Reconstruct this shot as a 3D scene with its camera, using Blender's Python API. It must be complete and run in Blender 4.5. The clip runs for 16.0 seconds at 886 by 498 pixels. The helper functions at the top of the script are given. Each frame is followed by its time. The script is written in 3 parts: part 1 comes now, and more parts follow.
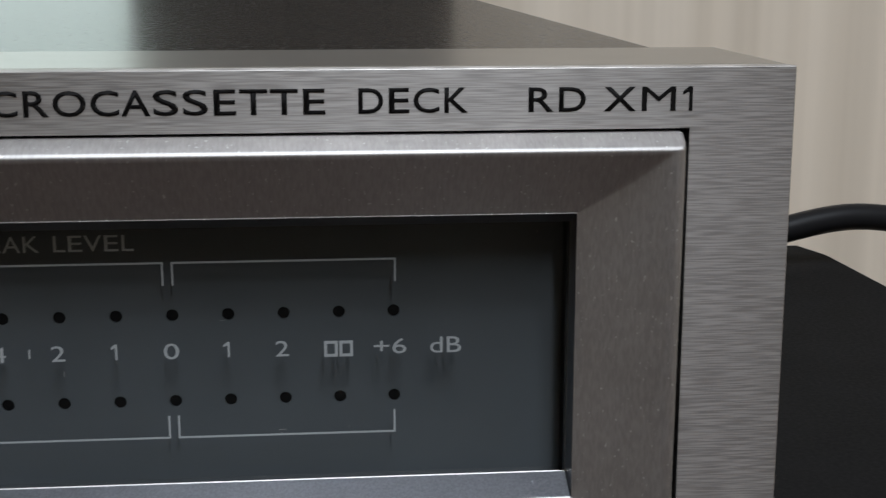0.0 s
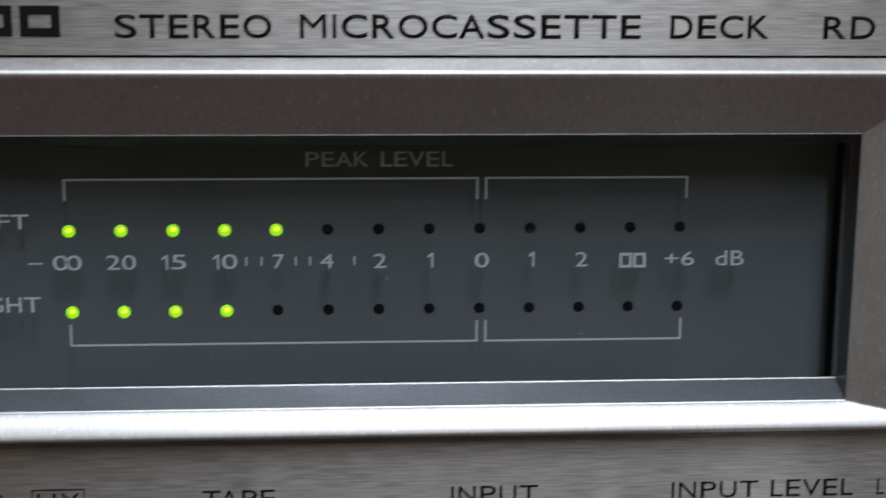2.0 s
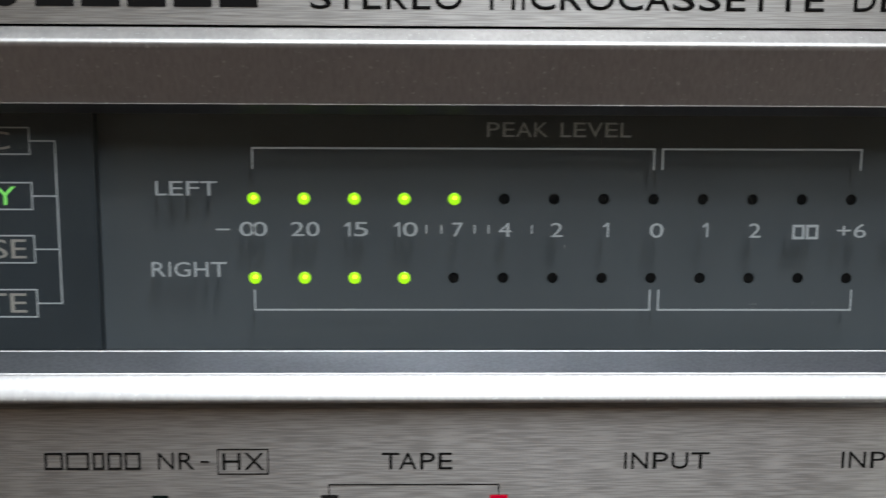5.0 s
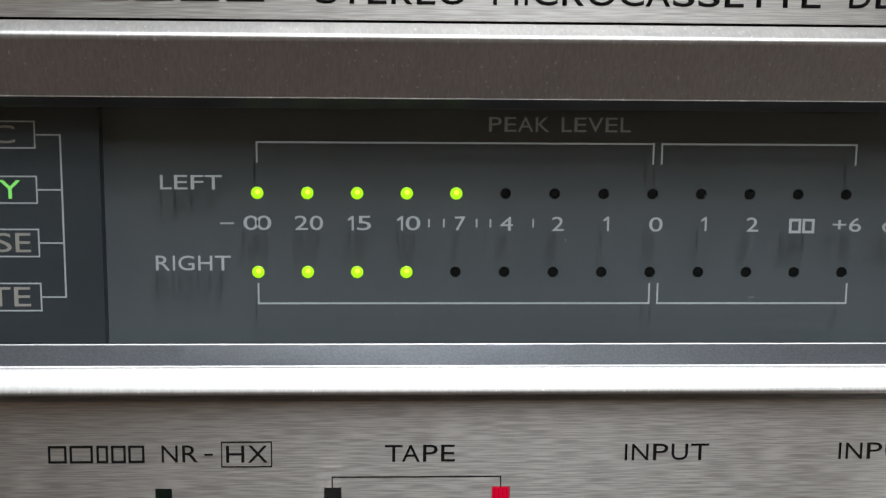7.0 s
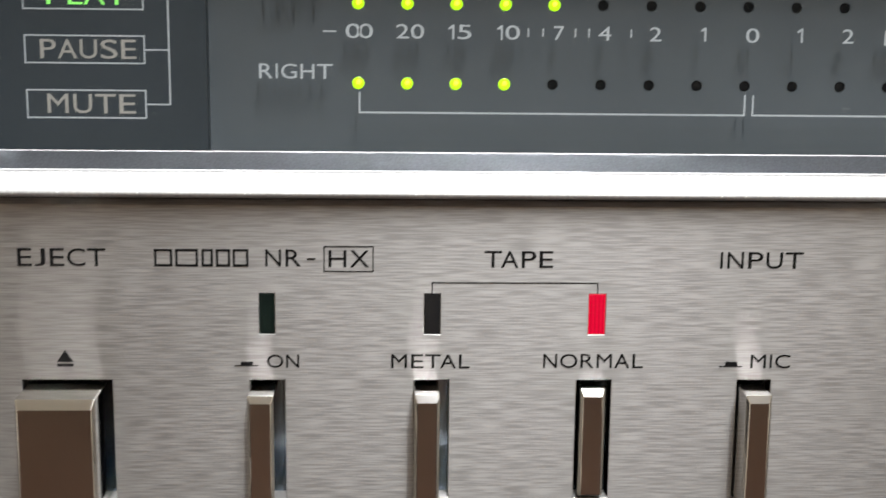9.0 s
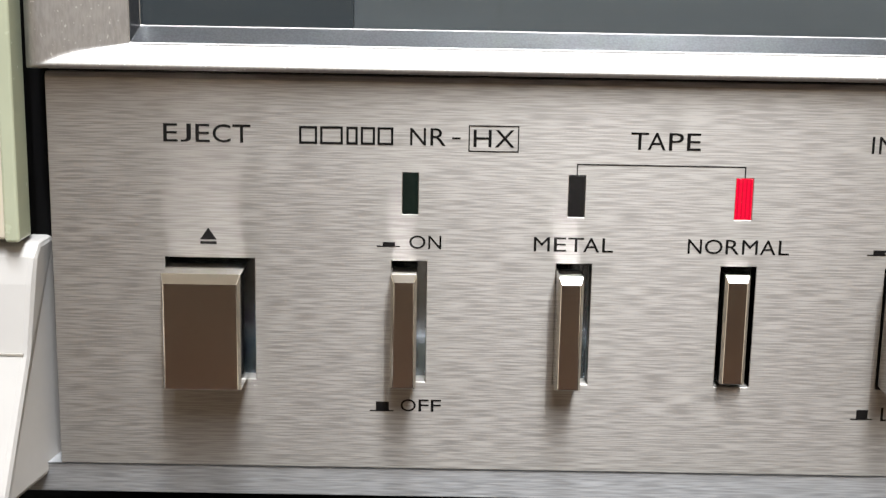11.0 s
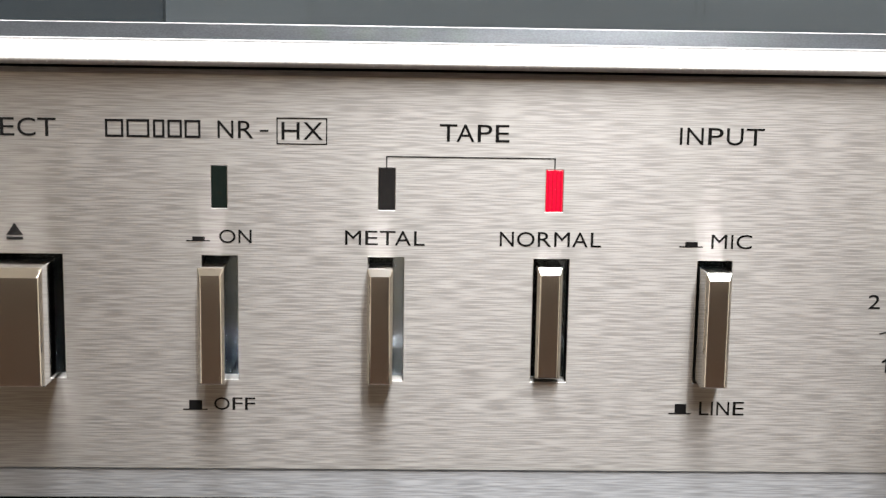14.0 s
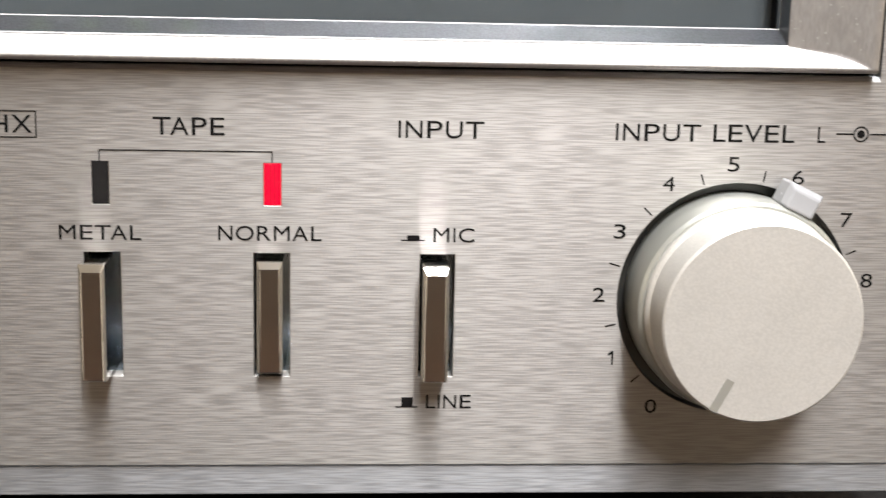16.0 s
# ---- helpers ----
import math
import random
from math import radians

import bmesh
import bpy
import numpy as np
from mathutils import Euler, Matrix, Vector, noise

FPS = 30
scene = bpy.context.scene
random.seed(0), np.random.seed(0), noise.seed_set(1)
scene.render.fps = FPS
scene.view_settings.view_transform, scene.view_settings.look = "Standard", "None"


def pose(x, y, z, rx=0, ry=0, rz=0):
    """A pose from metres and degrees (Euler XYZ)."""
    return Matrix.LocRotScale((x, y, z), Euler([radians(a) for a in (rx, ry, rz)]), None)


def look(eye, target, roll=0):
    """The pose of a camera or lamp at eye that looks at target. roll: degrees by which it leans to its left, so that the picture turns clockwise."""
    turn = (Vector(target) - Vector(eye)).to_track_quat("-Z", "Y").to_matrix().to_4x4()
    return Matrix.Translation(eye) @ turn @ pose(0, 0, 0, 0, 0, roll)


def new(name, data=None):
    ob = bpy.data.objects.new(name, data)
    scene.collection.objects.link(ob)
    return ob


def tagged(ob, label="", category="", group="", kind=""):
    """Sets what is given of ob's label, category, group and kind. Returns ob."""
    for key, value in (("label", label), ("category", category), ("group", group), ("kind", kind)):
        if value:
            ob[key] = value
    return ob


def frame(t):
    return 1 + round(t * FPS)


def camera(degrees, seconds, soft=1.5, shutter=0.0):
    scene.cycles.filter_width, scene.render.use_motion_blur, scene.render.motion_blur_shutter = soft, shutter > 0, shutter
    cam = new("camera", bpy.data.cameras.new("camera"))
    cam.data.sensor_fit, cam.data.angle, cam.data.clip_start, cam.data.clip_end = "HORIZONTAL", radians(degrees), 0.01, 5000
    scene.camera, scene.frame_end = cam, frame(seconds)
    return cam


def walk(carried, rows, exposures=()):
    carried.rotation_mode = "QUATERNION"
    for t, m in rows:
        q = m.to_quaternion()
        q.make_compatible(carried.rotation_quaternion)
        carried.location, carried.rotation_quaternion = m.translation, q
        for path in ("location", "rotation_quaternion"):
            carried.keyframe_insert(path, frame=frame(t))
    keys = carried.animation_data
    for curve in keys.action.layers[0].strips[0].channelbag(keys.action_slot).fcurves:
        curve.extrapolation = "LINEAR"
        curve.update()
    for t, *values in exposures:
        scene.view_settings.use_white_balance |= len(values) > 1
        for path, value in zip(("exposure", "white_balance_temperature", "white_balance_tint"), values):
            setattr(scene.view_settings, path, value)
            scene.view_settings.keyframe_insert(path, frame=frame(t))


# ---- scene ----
MM = 0.001
BASE = 72.0          # height of the deck's coordinate origin above the table, mm


def cam_pose(x, y, z, yaw, pitch, roll):
    """Camera pose from millimetres and degrees in the deck's own coordinates."""
    right_roll = pose(0, 0, 0, 0, 0, roll)
    return Matrix.Translation((x * MM, y * MM, (z + BASE) * MM)) @ pose(0, 0, 0, 90 + pitch, 0, yaw) @ right_roll


# ---- camera ----
cam = camera(36.2, 16.0, soft=1.35, shutter=0.5)
PATH = [
    (0.0, 54.80, -115.46, 32.10, -5.053, -12.148, -0.041),
    (0.5, 54.30, -116.95, 31.08, -3.813, -11.971, -0.124),
    (1.0, 51.65, -118.39, 29.96, -4.585, -12.234, -0.094),
    (1.5, 41.79, -124.63, 29.29, -3.371, -11.708, -0.122),
    (2.0, 28.54, -126.94, 23.34, -3.601, -10.758, 0.207),
    (2.5, 25.06, -128.47, 21.68, -3.331, -10.362, 0.288),
    (3.0, 26.69, -128.58, 20.57, -3.453, -9.987, 0.376),
    (3.5, 26.20, -128.29, 20.25, -3.380, -10.280, 0.531),
    (4.0, 24.82, -127.75, 21.00, -2.979, -10.695, 0.545),
    (4.5, 19.93, -127.74, 19.59, -2.595, -10.660, 0.594),
    (5.0, 15.48, -129.39, 21.43, -1.569, -11.073, 0.392),
    (5.2, 12.58, -130.17, 20.70, -1.980, -10.657, 0.443),
    (7.3, 12.27, -131.73, 17.47, -2.764, -9.982, 0.568),
    (7.5, 11.94, -133.25, 13.44, -2.473, -10.286, 0.519),
    (8.0, 10.50, -134.80, 8.19, -2.587, -10.142, 0.575),
    (8.5, 5.80, -134.09, 3.99, -2.933, -10.724, 0.714),
    (9.0, 3.34, -135.67, 2.34, -2.298, -11.190, 0.679),
    (9.5, -1.66, -136.73, -3.33, -1.414, -11.287, 0.603),
    (10.0, -6.92, -136.26, -9.22, -0.958, -10.662, 0.731),
    (10.2, -6.93, -136.17, -5.49, -0.469, -12.412, 0.672),
    (12.3, -4.12, -136.42, -16.27, 0.041, -9.687, 1.128),
    (12.5, -6.40, -136.30, -17.22, -1.539, -9.179, 1.206),
    (13.0, 1.89, -136.54, -15.05, -0.696, -10.447, 1.100),
    (13.5, 6.98, -137.48, -13.62, -1.477, -10.208, 1.011),
    (14.0, 9.62, -136.87, -14.71, -1.649, -9.436, 0.914),
    (14.5, 12.09, -137.08, -13.23, -1.999, -9.741, 0.887),
    (15.0, 23.49, -136.13, -10.75, -1.409, -11.191, 0.800),
    (15.5, 30.00, -134.63, -7.95, -2.379, -12.153, 0.995),
    (16.0, 32.59, -135.88, -11.01, -4.033, -11.139, 1.237),
]
EXPOSURE = [(0, -0.57, 6050, 10), (0.5, -0.52, 5950, 9), (1.5, -0.35, 5900, 8), (3.5, 0.0, 6000, 8), (5, 0.03, 6100, 7), (7.4, 0.3, 6250, 7), (8.0, 0.54, 6300, 8), (9, 0.68, 6400, 9), (10, 0.82, 6550, 9), (12.5, 1.06, 6500, 9), (16, 1.08, 6650, 11)
]
walk(cam, [(t, cam_pose(*row)) for t, *row in PATH], EXPOSURE)


# ---- world and light ----
world = bpy.data.worlds.new("world")
scene.world = world
world.use_nodes = True
world.node_tree.nodes["Background"].inputs[0].default_value = (0.75, 0.7, 0.62, 1)
world.node_tree.nodes["Background"].inputs[1].default_value = 0.05


def area_lamp(name, eye, target, sx, sy, watts, colour):
    data = bpy.data.lights.new(name, "AREA")
    data.shape, data.size, data.size_y, data.energy, data.color = "RECTANGLE", sx, sy, watts, colour
    ob = new(name, data)
    ob.matrix_world = look(eye, target)
    return ob


def W(x, y, z):
    return Vector((x * MM, y * MM, (z + BASE) * MM))


scene.cycles.blur_glossy = 0.0
area_lamp("tube_light", (0.26, -1.25, 1.42), (0.22, -1.1, 0.0), 0.07, 1.0, 23.0, (0.97, 0.98, 1.0))
area_lamp("ceiling_light", (0.16, -0.60, 1.56), (0.12, -0.55, 0.0), 0.16, 0.9, 34.0, (0.93, 0.97, 1.0))


# ---- materials ----
def principled(name, colour, rough=0.5, metal=0.0, **extra):
    m = bpy.data.materials.new(name)
    m.use_nodes = True
    b = m.node_tree.nodes["Principled BSDF"]
    b.inputs["Base Color"].default_value = (*colour, 1)
    b.inputs["Roughness"].default_value = rough
    b.inputs["Metallic"].default_value = metal
    for key, value in extra.items():
        b.inputs[key.replace("_", " ")].default_value = value
    return m, m.node_tree.nodes, m.node_tree.links, b


def stretched_noise(nodes, links, scale, detail=3.0, rough=0.55):
    coord = nodes.new("ShaderNodeTexCoord")
    mapping = nodes.new("ShaderNodeMapping")
    mapping.inputs["Scale"].default_value = scale
    tex = nodes.new("ShaderNodeTexNoise")
    tex.inputs["Scale"].default_value = 1.0
    tex.inputs["Detail"].default_value = detail
    tex.inputs["Roughness"].default_value = rough
    links.new(coord.outputs["Object"], mapping.inputs["Vector"])
    links.new(mapping.outputs["Vector"], tex.inputs["Vector"])
    return tex.outputs["Fac"]


def remap(nodes, links, value, lo, hi, a=0.3, b=0.7):
    n = nodes.new("ShaderNodeMapRange")
    n.inputs["From Min"].default_value, n.inputs["From Max"].default_value = a, b
    n.inputs["To Min"].default_value, n.inputs["To Max"].default_value = lo, hi
    links.new(value, n.inputs["Value"])
    return n.outputs["Result"]


def tint(nodes, links, value, c0, c1, a=0.3, b=0.7):
    n = nodes.new("ShaderNodeValToRGB")
    n.color_ramp.elements[0].position, n.color_ramp.elements[1].position = a, b
    n.color_ramp.elements[0].color, n.color_ramp.elements[1].color = (*c0, 1), (*c1, 1)
    links.new(value, n.inputs["Fac"])
    return n.outputs["Color"]


def bump(nodes, links, b, value, strength, distance):
    n = nodes.new("ShaderNodeBump")
    n.inputs["Strength"].default_value, n.inputs["Distance"].default_value = strength, distance
    links.new(value, n.inputs["Height"])
    old = b.inputs["Normal"].links
    if old:
        links.new(old[0].from_socket, n.inputs["Normal"])
    links.new(n.outputs["Normal"], b.inputs["Normal"])


def brushed(name, colour, rough, aniso):
    """Aluminium with fine horizontal brushing, longer scratches and faint handling marks."""
    m, n, l, b = principled(name, colour, rough, 1.0, Anisotropic=aniso)
    b.inputs["Anisotropic Rotation"].default_value = 0.25
    tan = n.new("ShaderNodeTangent")
    tan.direction_type, tan.uv_map = "UV_MAP", "UVMap"
    l.new(tan.outputs["Tangent"], b.inputs["Tangent"])
    fine = stretched_noise(n, l, (330, 300, 9500), 0.0, 0.5)
    coarse = stretched_noise(n, l, (130, 150, 6400), 0.0, 0.5)
    cloud = stretched_noise(n, l, (45, 60, 70), 3.0)
    both = n.new("ShaderNodeMath")
    both.operation = "ADD"
    half = n.new("ShaderNodeMath")
    half.operation, half.inputs[1].default_value = "MULTIPLY", 0.6
    l.new(coarse, half.inputs[0])
    l.new(fine, both.inputs[0])
    l.new(half.outputs[0], both.inputs[1])
    l.new(tint(n, l, both.outputs[0], tuple(c * 0.87 for c in colour), tuple(min(1, c * 1.13) for c in colour), 0.66, 0.94), b.inputs["Base Color"])
    rough_fine = n.new("ShaderNodeMath")
    rough_fine.operation = "MULTIPLY"
    l.new(remap(n, l, cloud, rough * 0.985, rough * 1.015), rough_fine.inputs[0])
    l.new(remap(n, l, fine, 0.93, 1.07), rough_fine.inputs[1])
    l.new(rough_fine.outputs[0], b.inputs["Roughness"])
    bump(n, l, b, fine, 0.12, 0.000001)
    return m


def satin_paint(name, colour, rough, metal, grain, sparkle=0.0, size=(4200, 4200, 4200), specks=0.0):
    """Metallic paint with a fine sparkle grain and dust specks."""
    m, n, l, b = principled(name, colour, rough, metal)
    fine = stretched_noise(n, l, size, 2.0)
    cloud = stretched_noise(n, l, (120, 120, 120), 3.0)
    flake = n.new("ShaderNodeMix")
    flake.data_type, flake.blend_type = "RGBA", "MULTIPLY"
    flake.inputs[0].default_value = 1.0
    l.new(tint(n, l, cloud, tuple(c * 0.92 for c in colour), colour), flake.inputs[6])
    l.new(tint(n, l, fine, (1 - sparkle,) * 3, (1 + sparkle,) * 3, 0.35, 0.65), flake.inputs[7])
    colour_out = flake.outputs[2]
    if specks:
        dots = stretched_noise(n, l, (3600, 3600, 2600), 0.0)
        dust = n.new("ShaderNodeMix")
        dust.data_type = "RGBA"
        l.new(remap(n, l, dots, 0.0, specks, 0.76, 0.84), dust.inputs[0])
        l.new(colour_out, dust.inputs[6])
        dust.inputs[7].default_value = (0.8, 0.8, 0.79, 1)
        colour_out = dust.outputs[2]
    l.new(colour_out, b.inputs["Base Color"])
    l.new(remap(n, l, fine, rough * 0.95, rough * 1.05), b.inputs["Roughness"])
    bump(n, l, b, fine, grain, 0.00002)
    return m


def plastic(name, colour, rough, grain=0.1, spread=0.85, scale=900):
    m, n, l, b = principled(name, colour, rough)
    cloud = stretched_noise(n, l, (60, 60, 60), 3.0)
    fine = stretched_noise(n, l, (scale, scale, scale), 3.0)
    l.new(tint(n, l, cloud, tuple(c * spread for c in colour), colour), b.inputs["Base Color"])
    l.new(remap(n, l, fine, rough * 0.9, rough * 1.1), b.inputs["Roughness"])
    bump(n, l, b, fine, grain, 0.00003)
    return m


def glowing(name, colour, strength, base=(0.02, 0.05, 0.01)):
    m, n, l, b = principled(name, base, 0.25)
    b.inputs["Emission Color"].default_value = (*colour, 1)
    b.inputs["Emission Strength"].default_value = strength
    return m


def clear_pane(name, tone, gloss):
    """Thin clear acrylic: see-through with a mirror share that grows at a slant."""
    m = bpy.data.materials.new(name)
    m.use_nodes = True
    n, l = m.node_tree.nodes, m.node_tree.links
    n.remove(n["Principled BSDF"])
    see, shine, mix, fres = (n.new("ShaderNode" + k) for k in ("BsdfTransparent", "BsdfGlossy", "MixShader", "Fresnel"))
    see.inputs["Color"].default_value = (*tone, 1)
    shine.inputs["Roughness"].default_value = gloss
    fres.inputs["IOR"].default_value = 1.12
    l.new(fres.outputs[0], mix.inputs[0])
    l.new(see.outputs[0], mix.inputs[1])
    l.new(shine.outputs[0], mix.inputs[2])
    l.new(mix.outputs[0], n["Material Output"].inputs["Surface"])
    return m


ALU = brushed("brushed_aluminium", (0.395, 0.378, 0.36), 0.45, 0.7)
ALU_DARK = brushed("brushed_aluminium_trim", (0.43, 0.435, 0.45), 0.45, 0.7)
BEZEL = satin_paint("satin_silver_paint", (0.385, 0.37, 0.36), 0.5, 0.9, 0.07, 0.08, (3800, 900, 900), 0.5)
# bezel paint darkened here, standing in for the dark panel the reveal mirrors
REVEAL = satin_paint("reveal_dark_reflection", (0.19, 0.195, 0.21), 0.3, 0.9, 0.03, 0.12)
FASCIA = satin_paint("satin_fascia_paint", (0.34, 0.32, 0.29), 0.3, 0.8, 0.2)
CHROME = satin_paint("polished_chrome", (0.78, 0.765, 0.75), 0.08, 1.0, 0.003)
METER = plastic("charcoal_meter_panel", (0.083, 0.093, 0.101), 0.5, 0.08)
STATUS = plastic("blue_black_status_panel", (0.034, 0.041, 0.047), 0.42, 0.05)
BLACK = plastic("black_plastic", (0.012, 0.012, 0.013), 0.45)
# pale blue stands in for bluish light reflected inside the button slots
WELL = satin_paint("slot_bluish_reflection", (0.58, 0.66, 0.74), 0.2, 0.8, 0.05)
HOLE = plastic("light_hole", (0.006, 0.006, 0.006), 0.6)
INK = plastic("black_ink", (0.005, 0.0045, 0.0045), 0.7)
PRINT = plastic("grey_print", (0.42, 0.44, 0.45), 0.6)
DUST = plastic("pale_dust", (0.30, 0.30, 0.30), 0.9)
PRINT_DIM = plastic("warm_grey_print", (0.30, 0.28, 0.25), 0.6)
KNOB = satin_paint("knob_satin_silver", (0.55, 0.53, 0.50), 0.5, 0.5, 0.25, 0.06)
KNOB_SIDE = satin_paint("knob_side_silver", (0.42, 0.425, 0.395), 0.4, 0.7, 0.08)
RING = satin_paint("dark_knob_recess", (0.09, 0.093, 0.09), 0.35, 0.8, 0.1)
GROOVE = satin_paint("grey_groove", (0.30, 0.29, 0.26), 0.5, 0.4, 0.1)
TAB = plastic("milky_tab", (0.30, 0.30, 0.31), 0.25)
CREAM = plastic("cream_label", (0.50, 0.45, 0.36), 0.55)
DOOR = plastic("pale_green_acrylic", (0.36, 0.38, 0.28), 0.25)
KEY = plastic("light_grey_key", (0.40, 0.385, 0.375), 0.4, 0.1)
COVER = plastic("dark_brown_cover", (0.016, 0.014, 0.012), 0.26, 0.15, 0.8)
LIT_GREEN = glowing("lit_green", (0.42, 1.0, 0.0), 0.8, (0.25, 0.34, 0.02))
LIT_CORE = glowing("lit_core", (0.80, 1.0, 0.03), 2.2, (0.25, 0.34, 0.02))
PLAY_GREEN = glowing("play_green", (0.28, 0.85, 0.16), 0.75)
LIT_RED = glowing("lit_red", (1.0, 0.0, 0.04), 0.46, (0.06, 0.0, 0.005))
LIT_RED_DEEP = glowing("lit_red_rib", (1.0, 0.0, 0.03), 0.3, (0.05, 0.0, 0.004))
LENS = plastic("unlit_green_lens", (0.006, 0.010, 0.008), 0.2)
LENS_DARK = plastic("unlit_dark_lens", (0.014, 0.013, 0.013), 0.2)
for matte in (INK, HOLE, LENS, LENS_DARK, BLACK):
    matte.node_tree.nodes["Principled BSDF"].inputs["Specular IOR Level"].default_value = 0.12
for matte in (METER, STATUS, COVER):
    matte.node_tree.nodes["Principled BSDF"].inputs["Specular IOR Level"].default_value = 0.3
PANE = clear_pane("clear_acrylic", (0.97, 0.98, 0.98), 0.03)


# ---- mesh helpers (all in the deck's millimetres) ----
def part(name, bm, material, parent=None, label="", smooth=0.0, bevel=0.0):
    me = bpy.data.meshes.new(name)
    bmesh.ops.recalc_face_normals(bm, faces=bm.faces)
    uv = bm.loops.layers.uv.new("UVMap")
    for f in bm.faces:
        for lp in f.loops:
            lp[uv].uv = (lp.vert.co.x * 10, (lp.vert.co.z + lp.vert.co.y) * 10)
    bm.to_mesh(me)
    bm.free()
    if smooth:
        me.polygons.foreach_set("use_smooth", [True] * len(me.polygons))
        me.set_sharp_from_angle(angle=radians(smooth))
    me.materials.append(material)
    ob = new(name, me)
    if parent:
        ob.parent = parent
    if label:
        tagged(ob, label)
    if bevel:
        mod = ob.modifiers.new("soft_edges", "BEVEL")
        mod.width, mod.segments, mod.limit_method, mod.angle_limit = bevel * MM, 2, "ANGLE", radians(40)
        mod.harden_normals = False
    return ob


def box(bm, x0, x1, y0, y1, z0, z1):
    v = [bm.verts.new(W(x, y, z)) for x in (x0, x1) for y in (y0, y1) for z in (z0, z1)]
    for q in ((0, 1, 3, 2), (4, 6, 7, 5), (0, 4, 5, 1), (2, 3, 7, 6), (0, 2, 6, 4), (1, 5, 7, 3)):
        bm.faces.new([v[i] for i in q])


def loft(bm, rings, close_first=False, close_last=False):
    """Joins rings of points (same count) into a skin."""
    made = [[bm.verts.new(p) for p in ring] for ring in rings]
    for a, b in zip(made, made[1:]):
        for i in range(len(a)):
            j = (i + 1) % len(a)
            bm.faces.new((a[i], a[j], b[j], b[i]))
    if close_first:
        bm.faces.new(list(reversed(made[0])))
    if close_last:
        bm.faces.new(made[-1])
    return made


def rounded_rect(x0, x1, y, z0, z1, r, n=5):
    pts = []
    top, low = y if isinstance(y, tuple) else (y, y)
    for cx, cz, a0 in ((x1 - r, z1 - r, 0), (x0 + r, z1 - r, 90), (x0 + r, z0 + r, 180), (x1 - r, z0 + r, 270)):
        for i in range(n + 1):
            a = radians(a0 + 90 * i / n)
            z = cz + r * math.sin(a)
            pts.append(W(cx + r * math.cos(a), low + (top - low) * (z - z0) / (z1 - z0), z))
    return pts


def disc_ring(cx, cz, r, y, n=72):
    return [W(cx + r * math.cos(2 * math.pi * i / n), y, cz + r * math.sin(2 * math.pi * i / n)) for i in range(n)]


def pierced_sheet(bm, x0, x1, z0, z1, y, depth, rects, rounds):
    """A sheet facing -y with rectangular and round holes, with walls of the given depth round every opening and the rim.
    rects: (x0, x1, z0, z1); rounds: (cx, cz, radius, half_cell, segments)."""
    cells = list(rects) + [(cx - h, cx + h, cz - h, cz + h) for cx, cz, r, h, s in rounds]
    xs = sorted({x0, x1, *(c[0] for c in cells), *(c[1] for c in cells)})
    zs = sorted({z0, z1, *(c[2] for c in cells), *(c[3] for c in cells)})
    xs, zs = [x for x in xs if x0 <= x <= x1], [z for z in zs if z0 <= z <= z1]
    verts = {}

    def vert(x, yy, z):
        key = (round(x, 4), round(yy, 4), round(z, 4))
        if key not in verts:
            verts[key] = bm.verts.new(W(*key))
        return verts[key]

    def hollow(x, z):
        return any(c[0] < x < c[1] and c[2] < z < c[3] for c in cells)

    open_cell = [[hollow((a + b) / 2, (c + d) / 2) for c, d in zip(zs, zs[1:])] for a, b in zip(xs, xs[1:])]
    rect_hole = [[any(c[0] < (a + b) / 2 < c[1] and c[2] < (e + d) / 2 < c[3] for c in rects) for e, d in zip(zs, zs[1:])] for a, b in zip(xs, xs[1:])]
    nx, nz = len(xs) - 1, len(zs) - 1
    for i in range(nx):
        for j in range(nz):
            a, b, c, d = xs[i], xs[i + 1], zs[j], zs[j + 1]
            if not open_cell[i][j]:
                bm.faces.new((vert(a, y, c), vert(b, y, c), vert(b, y, d), vert(a, y, d)))
            for di, dj, p, q in ((-1, 0, (a, c), (a, d)), (1, 0, (b, c), (b, d)), (0, -1, (a, c), (b, c)), (0, 1, (a, d), (b, d))):
                k, m = i + di, j + dj
                out = not (0 <= k < nx and 0 <= m < nz)
                if not rect_hole[i][j] and (out or rect_hole[k][m]):
                    bm.faces.new((vert(p[0], y, p[1]), vert(q[0], y, q[1]), vert(q[0], y + depth, q[1]), vert(p[0], y + depth, p[1])))
    for cx, cz, r, h, s in rounds:
        edge, hole, back = [], [], []
        for i in range(s):
            a = 2 * math.pi * (i + 0.5) / s
            u, v = math.cos(a), math.sin(a)
            k = h / max(abs(u), abs(v))
            edge.append(bm.verts.new(W(cx + k * u, y, cz + k * v)))
            hole.append(bm.verts.new(W(cx + r * u, y, cz + r * v)))
            back.append(bm.verts.new(W(cx + r * u, y + depth, cz + r * v)))
        corner = {q: bm.verts.new(W(cx + h * q[0], y, cz + h * q[1])) for q in ((1, 1), (-1, 1), (-1, -1), (1, -1))}
        for i in range(s):
            j = (i + 1) % s
            bm.faces.new((hole[i], hole[j], back[j], back[i]))
            a, b = 2 * math.pi * (i + 0.5) / s, 2 * math.pi * (i + 1.5) / s
            split = [q for q, w in (((1, 1), 45), ((-1, 1), 135), ((-1, -1), 225), ((1, -1), 315)) if a < radians(w) < b]
            if split:
                bm.faces.new((hole[j], hole[i], edge[i], corner[split[0]], edge[j]))
            else:
                bm.faces.new((hole[j], hole[i], edge[i], edge[j]))


